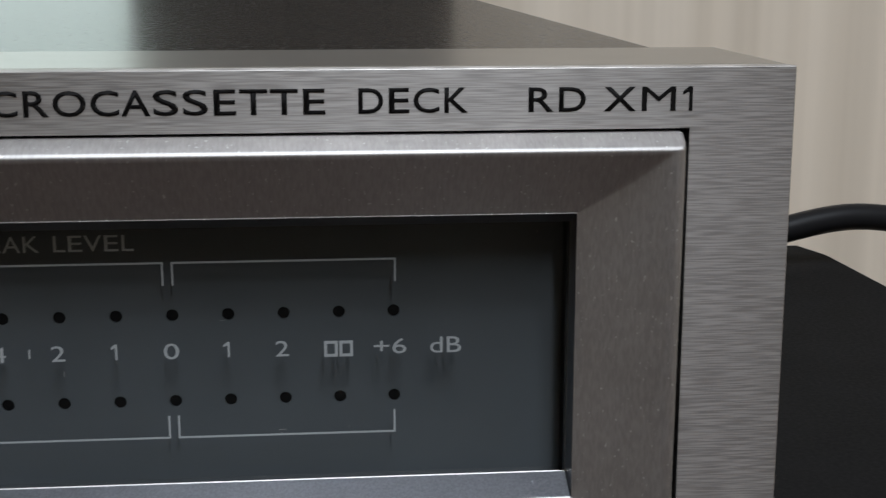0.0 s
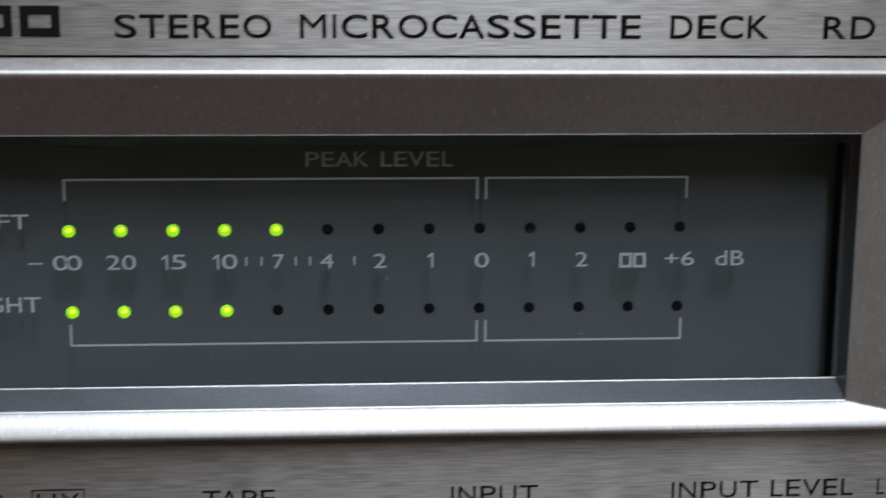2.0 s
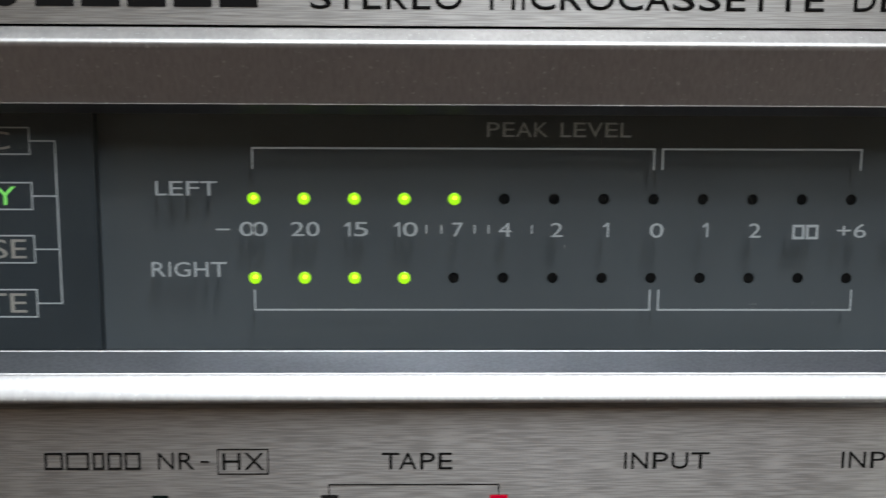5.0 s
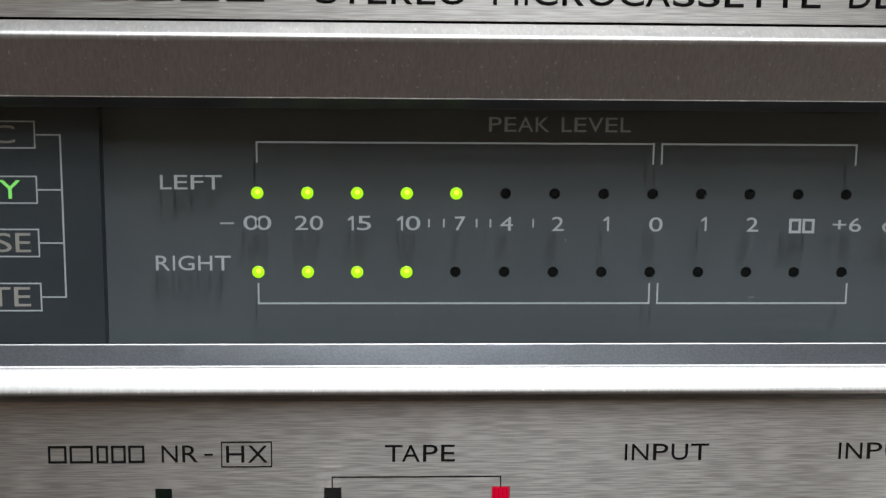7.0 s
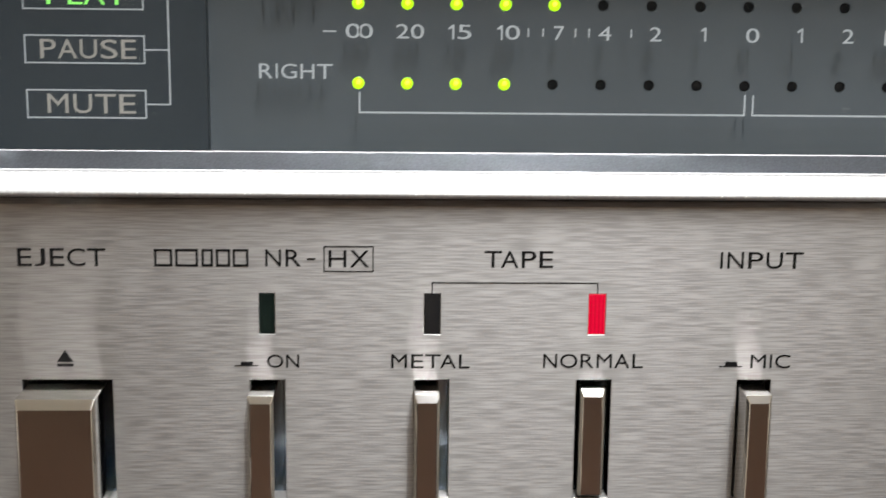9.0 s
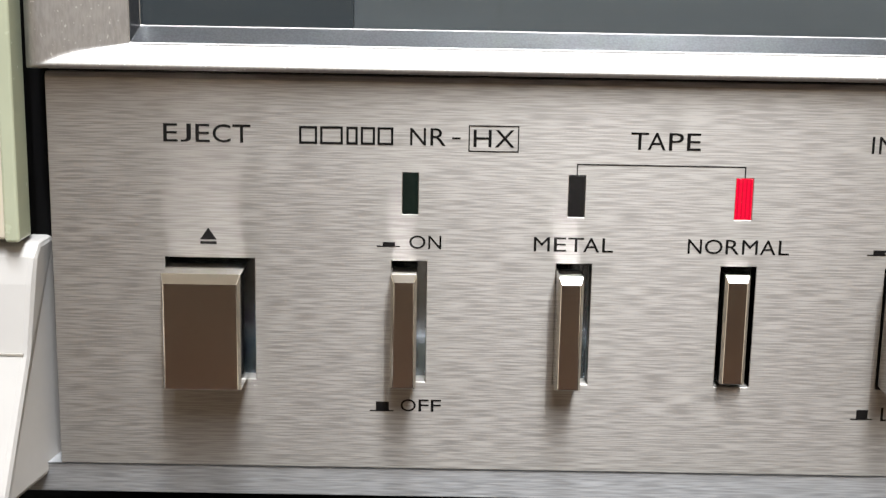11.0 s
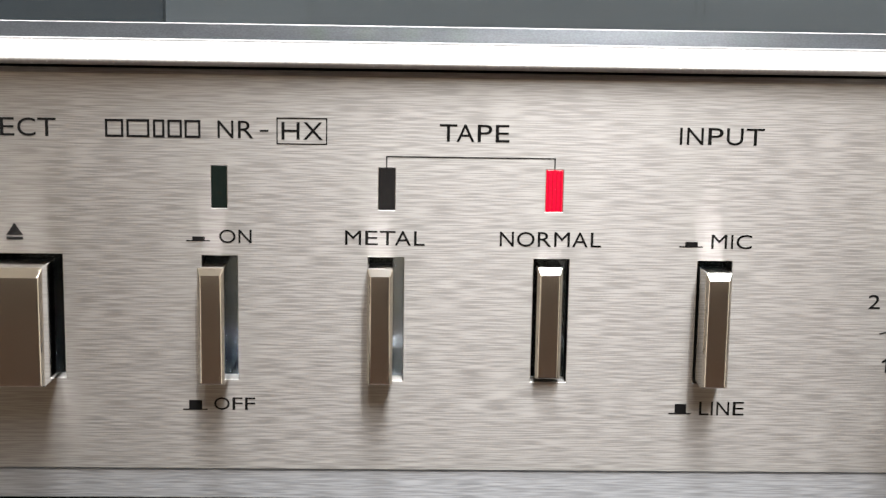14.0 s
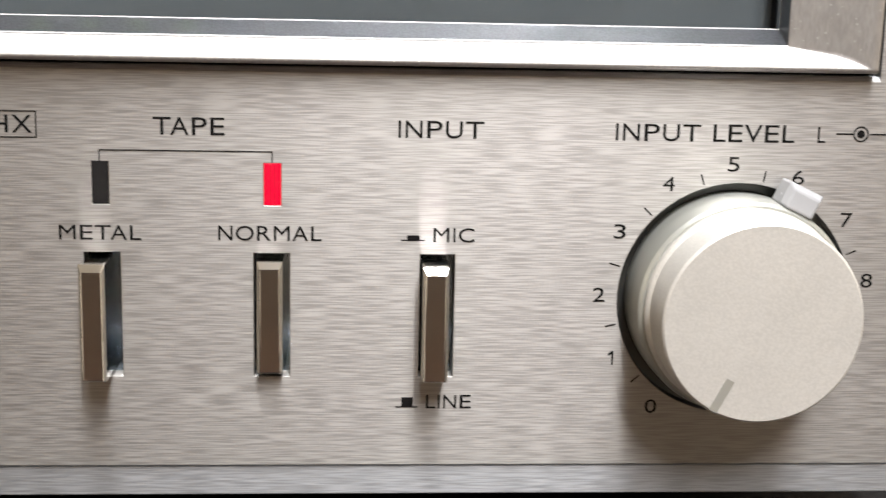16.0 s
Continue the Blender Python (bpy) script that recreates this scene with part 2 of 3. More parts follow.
def strokes(bm, y, rects, thick=0.03):
    for x0, x1, z0, z1 in rects:
        box(bm, x0, x1, y - thick, y, z0, z1)


def frame_rects(x0, x1, z0, z1, w):
    return [(x0, x1, z1 - w, z1), (x0, x1, z0, z0 + w), (x0, x0 + w, z0 + w, z1 - w), (x1 - w, x1, z0 + w, z1 - w)]


# widths of the extended capitals and the room left and right of each, in cap heights
GLYPHS = {"A": (1.12, .03, .03), "B": (.95, .14, .09), "C": (1.1, .09, .07), "D": (1.05, .14, .09), "E": (.87, .14, .08), "F": (.83, .14, .05),
          "G": (1.12, .09, .12), "H": (.98, .14, .14), "I": (.15, .14, .14), "J": (.66, .08, .13), "K": (1.0, .14, .03), "L": (.75, .14, .03),
          "M": (1.12, .14, .14), "N": (1.0, .14, .14), "O": (1.27, .08, .08), "P": (.92, .14, .07), "R": (.97, .14, .07), "S": (.98, .08, .08),
          "T": (1.1, .05, .05), "U": (1.0, .13, .13), "V": (1.1, .03, .03), "X": (1.06, .05, .05), "Y": (1.1, .03, .03)}
KERN = {"TA": -.12, "LT": -.08, "AL": .04, "AP": .03, "AC": -.02, "CA": -.03, "BY": -.05}
outlines = {}


def glyph_mesh(text, heavy):
    """Outline of built-in type as a flat mesh with its bounds."""
    if (text, heavy) not in outlines:
        data = bpy.data.curves.new("word", "FONT")
        data.body, data.size, data.offset, data.resolution_u = text, 1.0, heavy, 4
        tmp = new("word", data)
        bpy.context.view_layer.update()
        me = bpy.data.meshes.new_from_object(tmp.evaluated_get(bpy.context.evaluated_depsgraph_get()))
        bpy.data.objects.remove(tmp)
        bpy.data.curves.remove(data)
        us, vs = [v.co.x for v in me.vertices], [v.co.y for v in me.vertices]
        outlines[text, heavy] = me, min(us), max(us), min(vs), max(vs)
    return outlines[text, heavy]


def letter_spans(text, x0, x1):
    """Where each letter of an extended capital word begins and ends between x0 and x1."""
    spans, x = [], 0.0
    for i, c in enumerate(text):
        w, left, right = GLYPHS[c]
        x += left + KERN.get(text[i - 1:i + 1], 0.0) if i else 0.0
        spans.append((x, x + w))
        x += w + right
    k = (x1 - x0) / spans[-1][1]
    return [(x0 + a * k, x0 + b * k) for a, b in spans]


def lettering(text, x0, x1, z0, z1, y, material, parent, label="", heavy=0.0, thick=0.03):
    """One printed word, fitted to its width and height, in extended capitals."""
    wide = all(c in GLYPHS for c in text)
    pieces = zip(text, letter_spans(text, x0, x1)) if wide else [(text, (x0, x1))]
    bm = bmesh.new()
    for piece, (a, b) in pieces:
        me, u0, u1, v0, v1 = glyph_mesh(piece, 0.0 if piece == "M" else heavy)
        start = len(bm.verts)
        bm.from_mesh(me)
        bm.verts.ensure_lookup_table()
        for v in bm.verts[start:]:
            v.co = W(a + (v.co.x - u0) / (u1 - u0) * (b - a), y, z0 + (v.co.y - v0) / (v1 - v0) * (z1 - z0))
    bmesh.ops.remove_doubles(bm, verts=bm.verts, dist=1e-8)
    top = bmesh.ops.extrude_face_region(bm, geom=bm.faces[:])
    for v in top["geom"]:
        if isinstance(v, bmesh.types.BMVert):
            v.co.y -= thick * MM
    return part("lettering", bm, material, parent, label)


def digit_one(x1, z0, z1, w, y, material, parent, thick=0.03):
    """A numeral one: an upright with a short slanting flag; x1 is its right edge."""
    bm = bmesh.new()
    h = z1 - z0
    box(bm, x1 - w, x1, y - thick, y, z0, z1)
    flag = ((x1 - w, z1), (x1 - w, z1 - 0.22 * h), (x1 - w - 0.26 * h, z1 - 0.34 * h), (x1 - w - 0.26 * h, z1 - 0.2 * h))
    loft(bm, [[W(x, d, z) for x, z in flag] for d in (y, y - thick)], False, True)
    return part("numeral", bm, material, parent)


def print_bars(name, rects, y, material, parent, label="", thick=0.03):
    bm = bmesh.new()
    strokes(bm, y, rects, thick)
    return part(name, bm, material, parent, label)


# ---- room ----
def slab(name, x0, x1, y0, y1, z0, z1, material, **tags):
    bm = bmesh.new()
    box(bm, x0, x1, y0, y1, z0, z1)
    ob = part(name, bm, material)
    return tagged(ob, **tags)


BEIGE = plastic("beige_wallpaper", (0.78, 0.69, 0.56), 0.8, 0.2, 0.9, 300)
WHITE = plastic("white_ceiling_paint", (0.78, 0.76, 0.72), 0.8, 0.2, 0.95, 60)
TABLE = plastic("black_table_top", (0.007, 0.007, 0.0075), 0.8, 0.1, 0.7)
TABLE.node_tree.nodes["Principled BSDF"].inputs["Specular IOR Level"].default_value = 0.1
FLOOR = plastic("brown_floor", (0.055, 0.024, 0.013), 0.5, 0.2, 0.7, 40)
WOOD = plastic("dark_wood", (0.035, 0.024, 0.016), 0.4, 0.2, 0.6, 80)

STRIPE, sn, sl, sb = principled("striped_wall_covering", (0.76, 0.66, 0.56), 0.8)
bands = stretched_noise(sn, sl, (45, 5, 0.5), 2.0)
sl.new(tint(sn, sl, bands, (0.70, 0.61, 0.495), (0.82, 0.725, 0.60), 0.36, 0.64), sb.inputs["Base Color"])
bump(sn, sl, sb, stretched_noise(sn, sl, (300, 300, 300), 3.0), 0.2, 0.00003)

slab("floor", -1700, 1700, -4300, 1050, -860, -800, FLOOR, label="brown floor of the room", kind="structure")
slab("ceiling", -1700, 1700, -4300, 1050, 1600, 1650, WHITE, label="white painted ceiling", kind="structure")
slab("wall_west", -1750, -1700, -4350, 1050, -800, 1600, BEIGE, label="beige side wall", kind="structure")
slab("wall_east", 1700, 1750, -4350, 1050, -800, 1600, BEIGE, label="beige side wall", kind="structure")
slab("wall_south", -1700, 1700, -4350, -4300, -800, 1600, BEIGE, label="beige wall facing the deck", kind="structure")


def ribbed_wall():
    """Wall covering with soft vertical folds of uneven width."""
    bm = bmesh.new()
    rng = random.Random(4)
    x, xs = -1700.0, []
    while x < 1700:
        xs.append((x, rng.uniform(0.4, 1.0)))
        x += rng.uniform(7, 17)
    front = []
    for i, (x, a) in enumerate(xs):
        front.append((x, 690 - (7 * a if i % 2 else 0)))
    rows = []
    for z in (-800, 1600):
        rows.append([bm.verts.new(W(px, py, z)) for px, py in front])
    for a, b, c, d in zip(rows[0], rows[0][1:], rows[1][1:], rows[1]):
        bm.faces.new((a, b, c, d))
    back = [[bm.verts.new(W(px, 740, z)) for px in (front[0][0], front[-1][0])] for z in (-800, 1600)]
    bm.faces.new((back[0][0], back[0][1], back[1][1], back[1][0]))
    ob = part("wall_north", bm, STRIPE, smooth=80)
    return tagged(ob, "beige wall covering with soft vertical folds", kind="structure")


ribbed_wall()


def build_table():
    root = tagged(new("table"), "black table the tape deck stands on", "table")
    bm = bmesh.new()
    pts = [(-700, -20), (250, -20), (234, 345), (229, 362), (-700, 362)]
    loft(bm, [[W(x, y, -72) for x, y in pts], [W(x, y, -102) for x, y in pts]], True, True)
    part("tabletop", bm, TABLE, root, bevel=1.5)
    for x, y in ((-660, 12), (215, 12), (190, 320), (-660, 320)):
        bm = bmesh.new()
        box(bm, x - 25, x + 25, y - 25, y + 25, -800, -102)
        part("leg", bm, TABLE, root, bevel=2)


build_table()


def build_window():
    root = tagged(new("window_1"), "bright window with a pale frame behind the deck", kind="structure")
    glow = glowing("window_daylight", (0.86, 1.0, 0.90), 1.4, (0.7, 0.75, 0.7))
    bm = bmesh.new()
    box(bm, -900, -52, 672, 676, -40, 330)
    part("pane", bm, glow, root)
    bm = bmesh.new()
    for r in ((-920, -900, -60, 350), (-52, -38, -60, 350), (-900, -52, 330, 350), (-900, -52, -60, -40)):
        box(bm, r[0], r[1], 664, 681, r[2], r[3])
    part("window_frame", bm, WHITE, root)


build_window()


def build_cabinet():
    root = tagged(new("cabinet"), "dark wooden cabinet standing against the back wall", "cabinet")
    bm = bmesh.new()
    box(bm, -34, 120, 560, 676, -800, 420)
    part("body", bm, WOOD, root, bevel=2)
    for x0 in (-30, 46):
        bm = bmesh.new()
        box(bm, x0, x0 + 70, 552, 560, -760, 410)
        part("door", bm, WOOD, root, bevel=2)


build_cabinet()


def tube(name, pts, radius, material, parent=None, seg=10):
    data = bpy.data.curves.new(name, "CURVE")
    data.dimensions, data.bevel_depth, data.bevel_resolution, data.use_fill_caps = "3D", radius * MM, 3, True
    sp = data.splines.new("NURBS")
    sp.points.add(len(pts) - 1)
    sp.use_endpoint_u, sp.order_u, sp.resolution_u = True, 4, seg
    for p, q in zip(sp.points, pts):
        p.co = (*W(*q), 1)
    tmp = new(name, data)
    bpy.context.view_layer.update()
    me = bpy.data.meshes.new_from_object(tmp.evaluated_get(bpy.context.evaluated_depsgraph_get()))
    bpy.data.objects.remove(tmp)
    bpy.data.curves.remove(data)
    ob = new(name, me)
    me.polygons.foreach_set("use_smooth", [True] * len(me.polygons))
    me.materials.append(material)
    ob.parent = parent
    return ob


tagged(tube("cable", [(150, 330, -68.5), (180, 330, -67), (205, 330, -62), (232, 330, -54), (258, 330, -57), (296, 330, -70), (340, 330, -110), (350, 330, -260)], 4.6, BLACK),
       "black cable arching over the table behind the deck", "cable")


# ---- tape deck ----
deck = tagged(new("tape_deck"), "silver stereo microcassette deck with a peak level meter", "tape deck")

PLATE = (-46.0, 95.95, -61.06, 22.85)
CUT_R, CUT_T, CUT_B = 86.6, 17.5, -20.05
SLOT_T, SLOT_B = -38.4, -51.4
SLOTS = {"eject": (-34.39, -25.16), "noise": (-11.06, -7.42), "metal": (5.91, 9.58), "normal": (22.89, 26.56), "input": (39.85, 43.42)}
LENSES = ((-10.02, -8.40), (6.92, 8.60), (23.95, 25.70))
KX, KZ = 72.75, -42.96


def build_faceplate():
    bm = bmesh.new()
    rects = [(PLATE[0], CUT_R, CUT_B, CUT_T)]
    rects += [(a, b, SLOT_B, SLOT_T) for a, b in SLOTS.values()]
    rects += [(a, b, -33.52, -29.2) for a, b in LENSES]
    pierced_sheet(bm, *PLATE, 0.0, 2.2, rects, [(KX, KZ, 12.3, 12.9, 64)])
    return part("faceplate", bm, ALU, deck, "brushed aluminium faceplate printed in black", bevel=0.07)


face = build_faceplate()
bm = bmesh.new()
loft(bm, [[W(x, y, z) for y, z in ((0.0, -20.05), (0.42, -19.6), (2.2, -19.6), (2.2, -20.05))] for x in (PLATE[0], CUT_R)], True, True)
part("cut_edge", bm, ALU_DARK, face, "bright chamfered lower edge of the cut-out")


def build_shell():
    bm = bmesh.new()
    box(bm, -150, 95.95, 2.2, 3.2, 19.2, 22.85)
    box(bm, -150, 95.95, 3.2, 25.4, 21.4, 22.85)
    part("fascia_top", bm, FASCIA, deck, "satin silver top edge of the front", bevel=0.2)
    bm = bmesh.new()
    box(bm, 93.0, 95.95, 2.2, 25.4, -61.0, 21.4)
    part("fascia_side", bm, FASCIA, deck)
    bm = bmesh.new()
    box(bm, -146, 91.4, 25.4, 232, -64, 22.4)
    part("top_cover", bm, COVER, deck, "dark brown painted metal cover", bevel=0.8)
    bm = bmesh.new()
    box(bm, -46.0, 93.0, 14.0, 15.0, -61, 21.4)
    box(bm, -150.0, -46.0, 18.0, 19.0, -61, 21.4)
    part("chassis", bm, BLACK, deck)
    # lower trim with a slanting front
    bm = bmesh.new()
    prof = [(0.08, -61.09), (0.2, -61.3), (0.26, -64.3), (1.1, -64.7), (14, -64.7), (14, -61.1)]
    loft(bm, [[W(x, y, z) for y, z in prof] for x in (-150, 95.95)], True, True)
    part("base_trim", bm, ALU_DARK, deck, "darker brushed strip along the bottom edge")
    for x, y in ((-130, 40), (78, 40), (-130, 205), (78, 205)):
        bm = bmesh.new()
        rings = [[W(x + r * math.cos(a * math.pi / 12), y + r * math.sin(a * math.pi / 12), z) for a in range(24)] for r, z in ((7, -72), (8, -71), (8, -64.7))]
        loft(bm, rings, True, True)
        part("foot", bm, BLACK, deck, smooth=40)


build_shell()


def build_bezel():
    """Frame round the meter window: chamfered outer edge, proud rounded lip, slope down to the window and a bevelled reveal."""
    bm = bmesh.new()
    rings = [
        rounded_rect(-47.6, 85.95, (2, 2), -19.3, 17.25, 0.22),
        rounded_rect(-47.6, 85.95, (-0.5, -0.6), -19.25, 17.25, 0.22),
        rounded_rect(-47.2, 85.85, (-1.7, -1.2), -19.15, 16.66, 0.22),
        rounded_rect(-46.9, 85.75, (-2.35, -1.5), -19.03, 16.32, 0.22),
        rounded_rect(-46.5, 85.45, (-2.72, -1.62), -18.86, 16.08, 0.22),
        rounded_rect(-45.9, 84.8, (-2.78, -1.55), -18.64, 15.84, 0.3),
        rounded_rect(-45.1, 84.1, (-2.5, -1.37), -18.35, 15.4, 0.3),
        rounded_rect(-44.2, 83.2, (-2.1, -1.1), -18, 14.74, 0.45),
        rounded_rect(-42.5, 81.7, (-1.4, -0.65), -17.55, 13.5, 0.5),
        rounded_rect(-37.6, 77, (0.5, 0.6), -16.75, 10.1, 0.15),
        # small raised bead, added so the crease shows a bright lamp glint
        rounded_rect(-37.54, 76.94, (0.42, 0.52), -16.7, 10.04, 0.15),
        rounded_rect(-37.46, 76.9, (0.5, 0.62), -16.6, 9.98, 0.15),
        rounded_rect(-37, 76.78, (2.4, 3.2), -15.1, 8.95, 0.1),
        rounded_rect(-36.93, 76.74, (2.75, 3.28), -15.02, 8.9, 0.1),
    ]
    loft(bm, rings[:-2])
    part("bezel", bm, BEZEL, deck, "satin silver frame round the meter window", smooth=55)
    # reveal: the panel's dark reflection is put into its colour
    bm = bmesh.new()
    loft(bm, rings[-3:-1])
    part("bevelled_reveal", bm, REVEAL, deck, "bevelled inner edge of the frame, dark reflection put into its colour")
    # narrow strip added and tilted up to draw the glint along the window
    bm = bmesh.new()
    loft(bm, rings[-2:])
    part("window_edge", bm, BEZEL, deck, "thin added edge of the window, tilted up for a bright glint")
    bm = bmesh.new()
    loft(bm, [rounded_rect(-37.0, 76.78, (2.42, 3.22), -15.1, 8.95, 0.1), rounded_rect(-37.0, 76.78, 3.6, -16.4, 8.95, 0.1), rounded_rect(-37.0, 76.78, 9.0, -16.4, 8.95, 0.1)])
    part("window_reveal", bm, BLACK, deck)


build_bezel()


# meter panel with a hole for each light
P, ROW2, LED_Y = 5.08, -8.21, 6.52
holes = [(i * P, z) for z in (0.0, ROW2) for i in range(13)]


def build_meter():
    bm = bmesh.new()
    pierced_sheet(bm, -15.4, 77.0, -16.6, 9.2, LED_Y, 1.3, [], [(x, z, 0.58, 0.9, 20) for x, z in holes])
    panel = part("meter_panel", bm, METER, deck, "charcoal panel behind the meter window")
    bm = bmesh.new()
    box(bm, -15.4, 77.0, LED_Y + 1.3, LED_Y + 1.8, -16.6, 9.2)
    part("panel_back", bm, HOLE, panel)
    for x, z in holes:
        lit = x < (4.5 if z == 0 else 3.5) * P
        bm = bmesh.new()
        rings = [disc_ring(x, z, r, LED_Y + d, 16) for r, d in ((0.57, 1.25), (0.57, 0.05), (0.64, -0.02), (0.56, -0.08), (0.32, -0.05), (0.12, -0.02))] if lit else \
                [disc_ring(x, z, r, LED_Y + d, 16) for r, d in ((0.57, 1.25), (0.57, 0.16), (0.4, 0.13), (0.15, 0.12))]
        loft(bm, rings, False, True)
        lamp = part("level_light", bm, LIT_GREEN if lit else HOLE, panel, "glowing yellow-green" if lit else "unlit dark level light", smooth=50)
        if lit:
            bm = bmesh.new()
            loft(bm, [disc_ring(x + 0.05, z + 0.14, r, LED_Y + d, 12) for r, d in ((0.34, 0.15), (0.3, 0.0), (0.18, -0.07), (0.06, -0.09))], False, True)
            part("bright_core", bm, LIT_CORE, lamp, smooth=60)
    # raised status panel
    bm = bmesh.new()
    box(bm, -37.4, -15.4, 4.62, 9.0, -16.6, 9.2)
    status = part("status_panel", bm, STATUS, deck, "blue-black status panel with boxed words")
    y = 4.618
    boxes = ((4.59, 7.36), (-0.93, 1.89), (-6.35, -3.45), (-11.92, -8.97))
    for (z0, z1), word, a, b, ink in zip(boxes, ("REC", "PLAY", "PAUSE", "MUTE"), (-30.9, -31.34, -32.18, -31.68), (-23.6, -23.27, -22.51, -22.74), (PRINT_DIM, PLAY_GREEN, PRINT_DIM, PRINT_DIM)):
        print_bars("box_outline", frame_rects(-33.78, -21.62, z0, z1, 0.14), y, PRINT, status)
        lettering(word, a, b, z0 + 0.52, z1 - 0.45, y, ink, status, "glowing green word" if word == "PLAY" else "")
    mids = [(z0 + z1) / 2 for z0, z1 in boxes]
    print_bars("bracket_line", [(-19.28, -19.12, mids[3] - 0.07, mids[0] + 0.07)] + [(-21.6, -19.28, m - 0.07, m + 0.07) for m in mids], y, PRINT, status)
    # window pane with the scale printed on its back
    bm = bmesh.new()
    box(bm, -36.99, 76.74, 3.3, 4.40, -15.06, 8.94)
    pane = part("window_pane", bm, PANE, deck, "clear acrylic window pane")
    pane.visible_shadow = False
    y = 4.48
    w = 0.17
    print_bars("bracket_line", [(0.1, 40.25, 5.30, 5.30 + w), (0.1, 0.1 + w, 3.3, 5.3), (40.25 - w, 40.25, 3.3, 5.3)], y, PRINT, pane)
    print_bars("bracket_line", [(40.95, 61.1, 5.30, 5.30 + w), (40.95, 40.95 + w, 3.3, 5.3), (61.1 - w, 61.1, 3.3, 5.3)], y, PRINT, pane)
    print_bars("bracket_line", [(0.1, 40.3, -11.15, -11.15 + w), (0.1, 0.1 + w, -10.98, -8.95), (40.3 - w, 40.3, -10.98, -8.95)], y, PRINT, pane)
    print_bars("bracket_line", [(41.0, 60.95, -11.15, -11.15 + w), (41.0, 41.0 + w, -10.98, -8.95), (60.95 - w, 60.95, -10.98, -8.95)], y, PRINT, pane)
    words = (("PEAK", 23.42, 29.5, 6.56, 8.02), ("LEVEL", 30.75, 37.77, 6.56, 8.02), ("LEFT", -9.47, -3.34, 0.6, 2.04), ("RIGHT", -10.09, -2.58, -7.66, -6.15),
             ("20", 3.92, 6.76, -3.5, -2.03), ("5", 10.2, 11.61, -3.5, -2.04), ("0", 15.1, 16.59, -3.5, -2.04), ("7", 20.08, 21.15, -3.52, -2.08),
             ("4", 24.71, 26.0, -3.5, -2.08), ("2", 29.98, 31.21, -3.53, -2.08), ("0", 39.98, 41.37, -3.58, -2.1),
             ("2", 50.05, 51.25, -3.56, -2.1), ("+6", 59.01, 62.0, -3.56, -2.12), ("dB", 64.21, 67.08, -3.57, -2.07))
    for word, a, b, z0, z1 in words:
        lettering(word, a, b, z0, z1, y, PRINT, pane)
    lettering("0", -1.24, 0.28, -3.5, -2.03, y, PRINT, pane)
    lettering("0", 0.06, 1.55, -3.5, -2.03, y, PRINT, pane)
    for x in (9.85, 14.83, 35.85, 45.92):
        digit_one(x, -3.52, -2.06, 0.2, y, PRINT, pane)
    print_bars("minus_sign", [(-3.56, -2.2, -2.9, -2.74)], y, PRINT, pane)
    for x in (17.46, 18.97, 22.31, 23.71, 28.07):
        print_bars("tick_mark", [(x - 0.08, x + 0.08, -3.2, -2.33)], y, PRINT, pane)
    # scratches and dust on the pane
    rng = random.Random(11)
    marks = [(50.2, 50.9, -10.2, -10.16), (31.25, 31.29, -4.6, -4.1), (45.2, 45.6, 0.25, 0.28)]
    for i in range(34):
        x, z, d = rng.uniform(-12, 74), rng.uniform(-14, 8), rng.uniform(0.03, 0.07)
        marks.append((x, x + d * rng.choice((1, 1, 2)), z, z + d))
    print_bars("dust", marks, 3.295, DUST, pane, "specks of dust and fine scratches", 0.004)
    for x in (54.47, 55.86):
        print_bars("maker_symbol", frame_rects(x, x + 1.25, -3.72, -2.22, 0.27), y, PRINT, pane)


build_meter()


